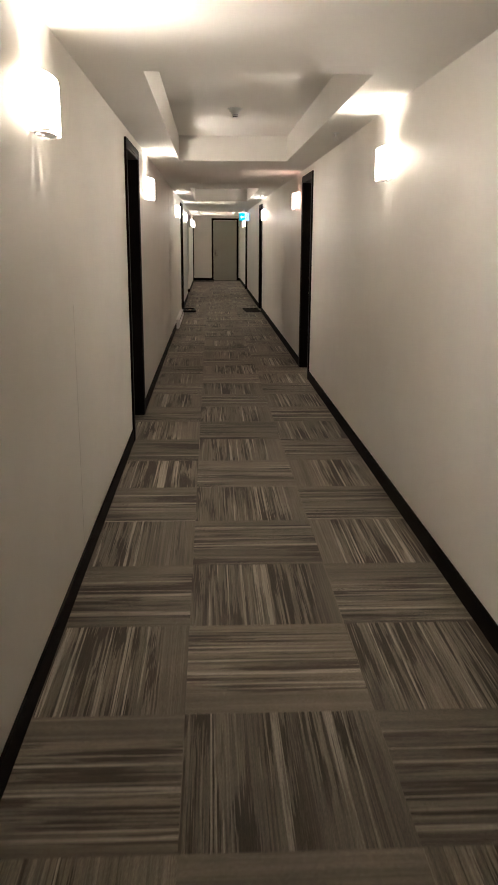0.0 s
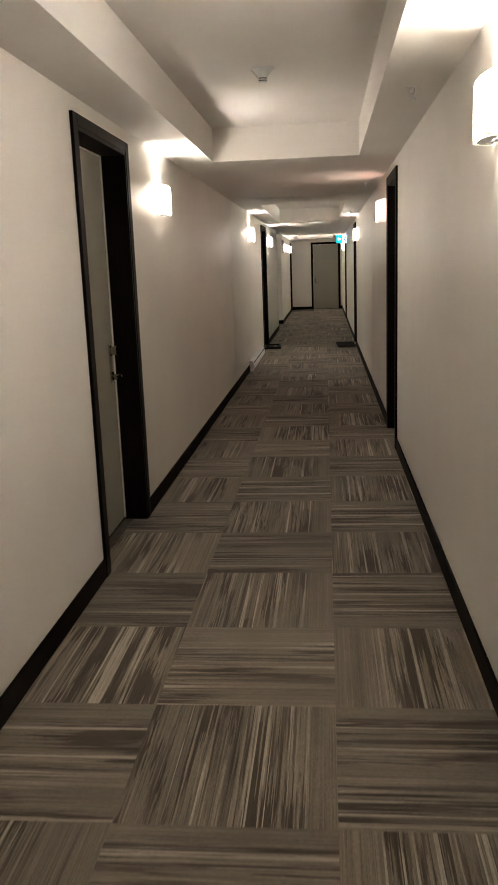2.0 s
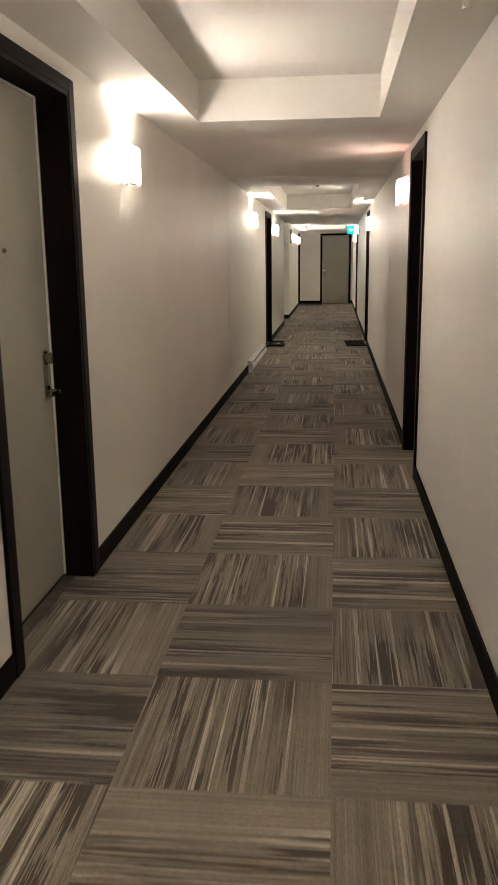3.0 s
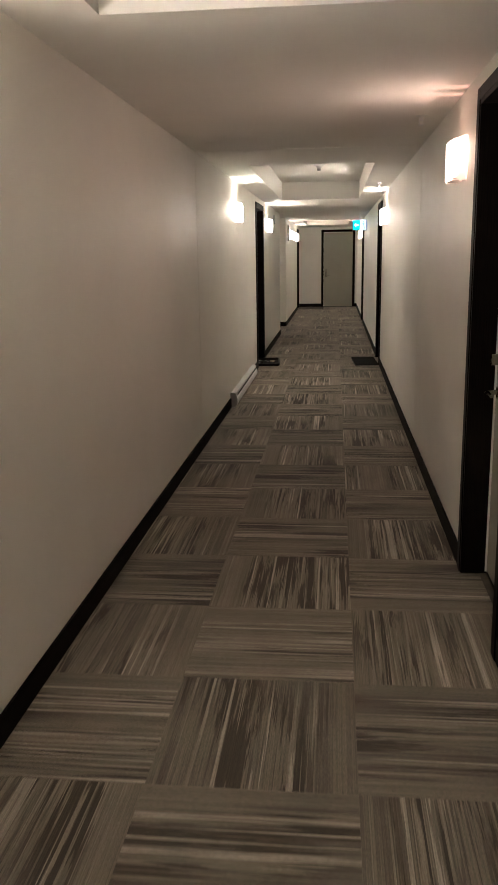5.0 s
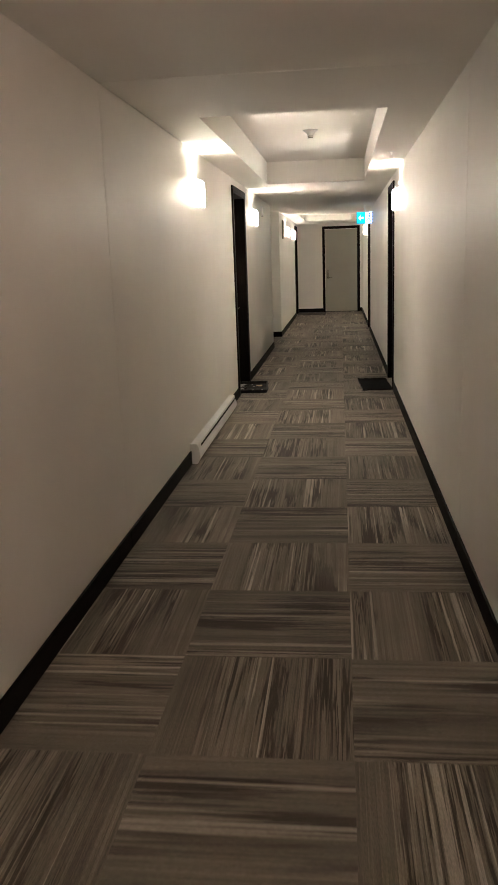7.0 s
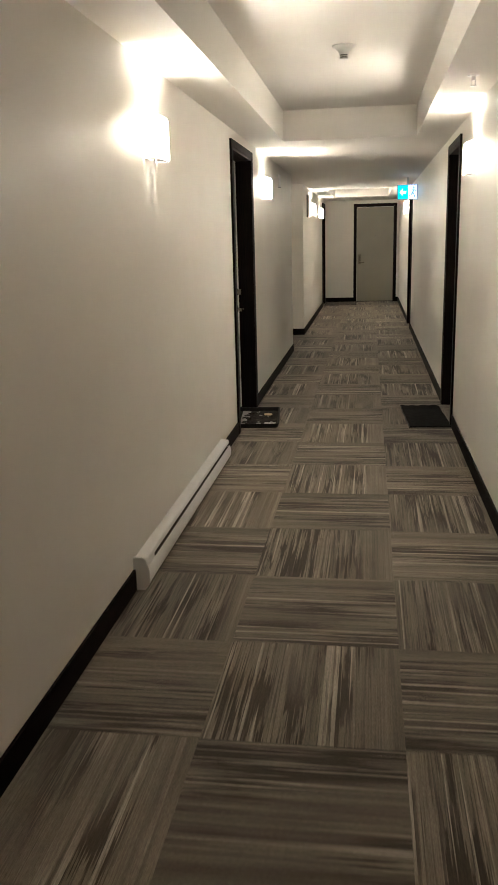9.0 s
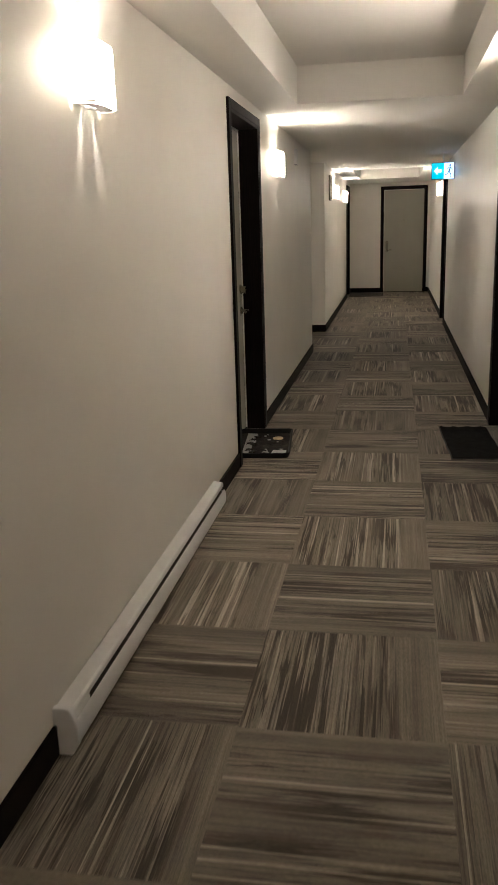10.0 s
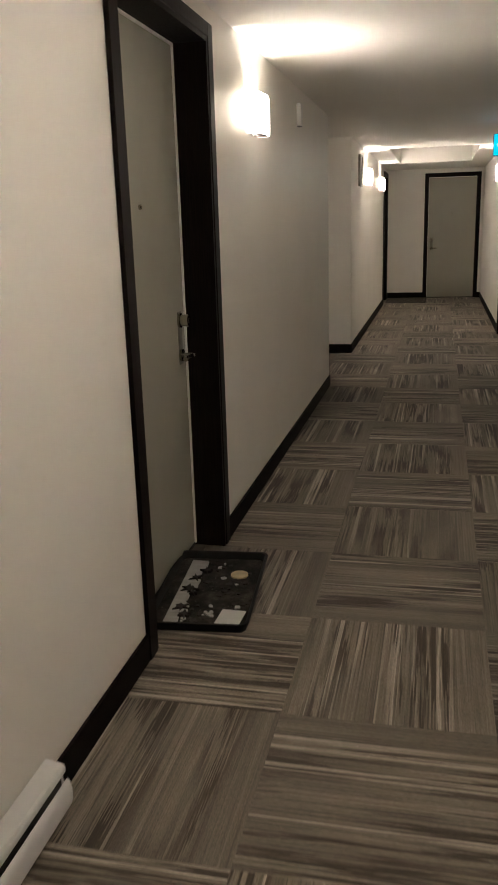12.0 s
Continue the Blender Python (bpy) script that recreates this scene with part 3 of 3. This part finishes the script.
def torn_strip():
    """A ragged strip of pale paper along the door side of the tray."""
    rng = random.Random(4)
    bm = bmesh.new()
    n, y0, y1 = 34, -0.275, 0.275
    a, b = [], []
    wide = 0.06
    for i in range(n + 1):
        y = y0 + (y1 - y0) * i / n
        if i % 5 == 0:
            wide = rng.uniform(0.046, 0.072)
        a.append((-0.148, y))
        b.append((-0.148 + wide + rng.uniform(-0.003, 0.003), y))
    lo = [bm.verts.new((x, y, 0.0)) for x, y in a] , [bm.verts.new((x, y, 0.0)) for x, y in b]
    hi = [bm.verts.new((x, y, 0.006 + rng.uniform(0, 0.003))) for x, y in a], [bm.verts.new((x, y, 0.003 + rng.uniform(0, 0.004))) for x, y in b]
    for i in range(n):
        bm.faces.new((hi[0][i], hi[1][i], hi[1][i + 1], hi[0][i + 1]))
        bm.faces.new((lo[0][i], lo[0][i + 1], lo[1][i + 1], lo[1][i]))
        bm.faces.new((lo[1][i], lo[1][i + 1], hi[1][i + 1], hi[1][i]))
        bm.faces.new((lo[0][i + 1], lo[0][i], hi[0][i], hi[0][i + 1]))
    ob = part("paper_strip", bm, M_PAPER)
    ob.matrix_world = IN_TRAY
    tagged(ob, "torn strip of pale paper lying in the boot tray", "paper")


torn_strip()


def flat_piece(name, outline, thick, material, x, y, turn, label, category):
    bm = bmesh.new()
    prism(bm, outline, thick, 0.0, "z")
    ob = part(name, bm, material)
    ob.matrix_world = IN_TRAY @ pose(x, y, 0, 0, 0, turn)
    tagged(ob, label, category)
    return ob


flat_piece("card", [(-0.045, -0.066), (0.045, -0.066), (0.047, 0.066), (-0.043, 0.066)], 0.003, M_CARD, 0.088, -0.228, -6, "small white card lying in the boot tray", "card")
flat_piece("lid", rounded(0.036, 0.036, 0.0355, 8), 0.006, M_YELLOW, 0.070, 0.150, 0, "round yellowed lid lying in the boot tray", "lid")
rng = random.Random(11)
for i in range(44):
    r = rng.uniform(0.006, 0.017)
    k = rng.randint(5, 8)
    pts = [(r * rng.uniform(0.5, 1.2) * math.cos(2 * math.pi * j / k), r * rng.uniform(0.5, 1.2) * math.sin(2 * math.pi * j / k)) for j in range(k)]
    near = i < 9
    x = rng.uniform(-0.02, 0.03) if near else rng.uniform(-0.10, 0.14)
    y = rng.uniform(-0.27, -0.13) if near else rng.uniform(-0.26, 0.27)
    if x > 0.02 and y < -0.14:
        x -= 0.11
    pale = near or i % 7 == 0
    ob = flat_piece("scrap" if pale else "dry_leaf", pts, rng.uniform(0.0012, 0.005), M_PAPER if pale else M_LEAF, x, y, rng.uniform(0, 360),
                    "small pale paper scrap in the boot tray" if pale else "dark dry leaf bit in the boot tray", "scrap" if pale else "leaf")
    ob["group"] = "litter in the boot tray"


# jagged dark leaves lying over the paper strip
for x, y, size, turn in ((-0.098, 0.10, 0.036, 20), (-0.108, 0.0, 0.040, 75), (-0.085, -0.035, 0.030, 200), (-0.104, -0.16, 0.044, 130), (-0.082, -0.22, 0.034, 300), (-0.07, 0.17, 0.03, 10)):
    pts = [((size if j % 2 else size * 0.38) * rng.uniform(0.45, 1.15) * math.cos(math.pi * j / 6), (size if j % 2 else size * 0.38) * rng.uniform(0.45, 1.15) * math.sin(math.pi * j / 6)) for j in range(12)]
    ob = flat_piece("dry_leaf", pts, 0.0125, M_LEAF, x, y, turn, "jagged dark dry leaf on the paper strip", "leaf")
    ob["group"] = "litter in the boot tray"


def wavy_sheet(bm, hx, hy, z, thick, lift):
    """A thin sheet with uneven edges; its two far corners curl up a little."""
    nx, ny = 10, 22
    grid = [[], []]
    for i in range(nx + 1):
        u = -1 + 2 * i / nx
        cols = [[], []]
        for j in range(ny + 1):
            v = -1 + 2 * j / ny
            x = u * hx + 0.0015 * math.sin(9 * v + 1) * abs(u) ** 4
            y = v * hy + (0.006 * math.sin(5 * u) + 0.002 * math.sin(13 * u + 2)) * max(0.0, v) ** 6
            up = lift * max(0.0, v - 0.72) / 0.28 * (0.45 + 0.55 * math.sin(5.5 * u + 0.6) ** 2)
            cols[0].append(bm.verts.new((x, y, z + up)))
            cols[1].append(bm.verts.new((x, y, z + up + thick)))
        for k in (0, 1):
            grid[k].append(cols[k])
    for i in range(nx):
        for j in range(ny):
            bm.faces.new([grid[0][p][q] for p, q in ((i, j), (i, j + 1), (i + 1, j + 1), (i + 1, j))])
            bm.faces.new([grid[1][p][q] for p, q in ((i, j), (i + 1, j), (i + 1, j + 1), (i, j + 1))])
    rim = [(i, 0) for i in range(nx)] + [(nx, j) for j in range(ny)] + [(i, ny) for i in range(nx, 0, -1)] + [(0, j) for j in range(ny, 0, -1)]
    for (a, b), (c, d) in zip(rim, rim[1:] + rim[:1]):
        bm.faces.new((grid[0][a][b], grid[0][c][d], grid[1][c][d], grid[1][a][b]))


def door_mat():
    top = empty("door_mat", pose(1.122, 14.305, 0, 0, 0, 3.0), "thin charcoal door mat with a curled edge by a door", "door mat")
    bm = bmesh.new()
    wavy_sheet(bm, 0.166, 0.392, 0.0, 0.004, 0.014)
    part("backing", bm, M_RUBBER, top, "black rubber edge")
    bm = bmesh.new()
    wavy_sheet(bm, 0.158, 0.384, 0.0045, 0.005, 0.014)
    part("surface", bm, M_FELT, top, "charcoal ribbed pile")


door_mat()


MAT_END = (0.04, 26.05)


def striped_mat():
    """A small dark mat with pale zigzag bands, before the last door."""
    top = empty("striped_mat", pose(MAT_END[0], MAT_END[1], 0), "small dark mat with pale zigzag bands before a door", "door mat")
    bm = bmesh.new()
    wavy_sheet(bm, 0.34, 0.40, 0.0, 0.006, 0.0)
    part("surface", bm, M_MATPILE, top)
    for k in range(4):
        bm = bmesh.new()
        y = -0.32 + 0.18 * k
        xs = [-0.315 + 0.09 * i for i in range(8)]
        edge = [(x, y + (0.022 if i % 2 else -0.022)) for i, x in enumerate(xs)]
        prism(bm, edge + [(x, v + 0.05) for x, v in edge[::-1]], 0.0015, 0.0062, "z")
        part("band", bm, M_MATBAND, top, "pale woven band")


striped_mat()


# ---------------------------------------------------------------- ceiling fittings
DET_1, DET_2 = (0.458, 3.840), (0.510, 12.461)


def smoke_detector(x, y, glint):
    """A shallow trumpet-shaped base that narrows to a small slotted head."""
    top = empty("smoke_detector", pose(x, y, TRAY_TOP), "small white trumpet-shaped detector on the tray ceiling", "smoke detector", "ceiling detectors")
    bm = bmesh.new()
    ring_mesh(bm, [(rounded(r, r, r * 0.999, 5), z) for r, z in ((0.064, 0.0), (0.062, -0.006), (0.046, -0.014), (0.034, -0.024), (0.027, -0.036), (0.024, -0.046))])
    part("base", bm, M_WHITE, top, smooth=True)
    for z in (-0.0465, -0.0575):
        bm = bmesh.new()
        tube(bm, 0.021, 0.005, Matrix.Translation((0, 0, z - 0.0025)))
        part("vent", bm, M_SLOT, top, "dark vent ring", True)
        bm = bmesh.new()
        tube(bm, 0.023, 0.006, Matrix.Translation((0, 0, z - 0.008)), top=0.0245)
        part("head_ring", bm, M_WHITE, top, smooth=True)
    if glint:
        # chrome rods added in place of the glint along the base's edge
        a, b = Vector((-0.058, -0.022, -0.006)), Vector((-0.022, -0.030, -0.050))
        for f, g in ((0.0, 0.52), (0.58, 1.0)):
            p, q = a.lerp(b, f), a.lerp(b, g)
            bm = bmesh.new()
            tube(bm, 0.0034, (q - p).length, Matrix.Translation((p + q) / 2) @ (q - p).to_track_quat("Z", "Y").to_matrix().to_4x4(), segments=10)
            part("glint_rod", bm, M_CHROME, top, "chrome rod standing for a glint on the base edge", True)
    return top


smoke_detector(DET_1[0], DET_1[1], True)
smoke_detector(DET_2[0], DET_2[1], False)


def sprinkler(x, y):
    top = empty("sprinkler", pose(x, y, SOFFIT + (STEP if y < JOINT else 0)), "white pendant sprinkler head under the ceiling", "sprinkler", "sprinklers along the ceiling")
    bm = bmesh.new()
    tube(bm, 0.027, 0.005, Matrix.Translation((0, 0, -0.0025)), top=0.030)
    part("rosette", bm, M_WHITE, top, smooth=True)
    bm = bmesh.new()
    tube(bm, 0.011, 0.02, Matrix.Translation((0, 0, -0.016)), segments=12)
    for s in (-1, 1):
        box(bm, s * 0.010 - 0.002, -0.002, -0.050, s * 0.010 + 0.002, 0.002, -0.022)
    part("frame", bm, M_WHITE, top)
    bm = bmesh.new()
    tube(bm, 0.017, 0.003, Matrix.Translation((0, 0, -0.051)), segments=16)
    part("deflector", bm, M_WHITE, top)
    return top


s1 = sprinkler(1.168, 3.30)
copy_thing(s1, pose(1.168, 7.75, SOFFIT + STEP))
copy_thing(s1, pose(1.163, 12.15, SOFFIT))

# small sensor box beyond the far lamp
sensor = empty("wall_sensor", pose(LEFT, 16.83, 2.05, 0, 0, 90), "small white sensor box high on the wall", "sensor")
boxes("housing", M_WHITE, [(-0.03, -0.03, -0.067, 0.03, 0.0, 0.067)], sensor, bevel=0.006)
boxes("foot", M_GREY, [(-0.026, -0.027, -0.072, 0.026, -0.002, -0.0672)], sensor, "grey underside", bevel=0.001)

# framed notice on the wall beyond the side passage
plate = empty("framed_notice", pose(LEFT, 21.07, 1.93, 0, 0, 90), "slim dark-framed notice on the wall past the passage", "notice")
boxes("backing", M_PAPER, [(-0.12, -0.014, -0.15, 0.12, 0.0, 0.15)], plate, "pale sheet")
for s in (-1, 1):
    boxes("frame_side", M_PLATE, [(min(s * 0.12, s * 0.14), -0.025, -0.17, max(s * 0.12, s * 0.14), 0.0, 0.17)], plate, bevel=0.002)
    boxes("frame_rail", M_PLATE, [(-0.12, -0.025, min(s * 0.15, s * 0.17), 0.12, 0.0, max(s * 0.15, s * 0.17))], plate, bevel=0.002)


# ---------------------------------------------------------------- exit sign
def exit_sign():
    top = empty("exit_sign", pose(1.168, 19.5, 2.017), "lit green and white running-man exit sign with an arrow", "exit sign")
    boxes("housing", M_GREY, [(-0.139, 0.0, -0.097, 0.139, 0.03, 0.097)], top, "grey housing", bevel=0.004)
    boxes("green_panel", M_SIGN, [(-0.133, -0.004, -0.091, 0.008, -0.0005, 0.091)], top, "lit green panel")
    boxes("white_panel", M_SIGN_W, [(0.009, -0.004, -0.091, 0.122, -0.0005, 0.091)], top, "lit white panel")
    bm = bmesh.new()
    prism(bm, [(-0.11, 0.0), (-0.068, 0.048), (-0.068, 0.017), (-0.02, 0.017), (-0.02, -0.017), (-0.068, -0.017), (-0.068, -0.048)], 0.003, -0.0075, "y")
    part("arrow", bm, M_SIGN_W, top, "white arrow")
    bm = bmesh.new()
    prism(bm, [(0.098 + 0.012 * math.cos(a * 0.5236), 0.062 + 0.012 * math.sin(a * 0.5236)) for a in range(12)], 0.003, -0.0075, "y")
    for limb in ([(0.098, 0.046), (0.108, 0.04), (0.092, -0.012), (0.076, -0.006)],
                 [(0.098, 0.042), (0.092, 0.048), (0.062, 0.026), (0.068, 0.018)],
                 [(0.104, 0.034), (0.112, 0.036), (0.134, 0.012), (0.128, 0.006)],
                 [(0.078, -0.006), (0.090, -0.012), (0.066, -0.044), (0.036, -0.048), (0.036, -0.038), (0.060, -0.034)],
                 [(0.082, -0.010), (0.094, -0.010), (0.116, -0.042), (0.112, -0.078), (0.102, -0.078), (0.104, -0.044)]):
        prism(bm, limb, 0.003, -0.0075, "y")
    ob = part("pictogram", bm, M_PICTO, top, "dark green running pictogram")
    ob.location.x = -0.018
    boxes("stem", M_WHITE, [(-0.012, 0.008, 0.0975, 0.012, 0.022, 0.198)], top, "white mounting stem", bevel=0.002)


exit_sign()


# ---------------------------------------------------------------- floor and carpet tiles
slab = tagged(boxes("floor", M_SLAB, [(LEFT - WALL, BACK - 0.14, -0.12, RIGHT + WALL, END + 0.14, -0.006),
                                      (NOOK_X - 0.14, NOOK[0] - 0.14, -0.12, LEFT - WALL, NOOK[1] + 0.14, -0.006)]),
              "corridor floor laid with streaked brown-grey carpet tiles", "floor", kind="structure")


def tile_mesh():
    bm = bmesh.new()
    h = TILE / 2 - 0.0001
    b = 0.0001
    lo = [bm.verts.new((x, y, -0.006)) for x, y in ((-h, -h), (h, -h), (h, h), (-h, h))]
    md = [bm.verts.new((x, y, -b)) for x, y in ((-h, -h), (h, -h), (h, h), (-h, h))]
    g = h - b
    hi = [bm.verts.new((x, y, 0.0)) for x, y in ((-g, -g), (g, -g), (g, g), (-g, g))]
    for a, c in ((lo, md), (md, hi)):
        for i in range(4):
            bm.faces.new((a[i], a[(i + 1) % 4], c[(i + 1) % 4], c[i]))
    bm.faces.new(hi)
    me = bpy.data.meshes.new("carpet_tile")
    bm.to_mesh(me)
    bm.free()
    me.materials.append(M_CARPET)
    return me


TILE_ME = tile_mesh()
rng = random.Random(7)
for k in range(math.floor((BACK - ROW0) / TILE), math.ceil((END - ROW0) / TILE)):
    yc = ROW0 + (k + 0.5) * TILE
    for c in range(-1, 2):
        ob = new("carpet_tile", TILE_ME)
        ob.parent = slab
        turn = 90 * ((k + c) % 2) + 180 * (rng.random() < 0.12)
        ob.matrix_basis = pose(COL0 + (c + 0.5) * TILE, yc, rng.uniform(-0.0001, 0.0), 0, 0, turn)
    if NOOK[0] - 0.2 < yc < NOOK[1] + 0.2:
        for c in range(-5, -1):
            ob = new("carpet_tile", TILE_ME)
            ob.parent = slab
            ob.matrix_basis = pose(COL0 + (c + 0.5) * TILE, yc, 0.0, 0, 0, 90 * ((k + c) % 2))
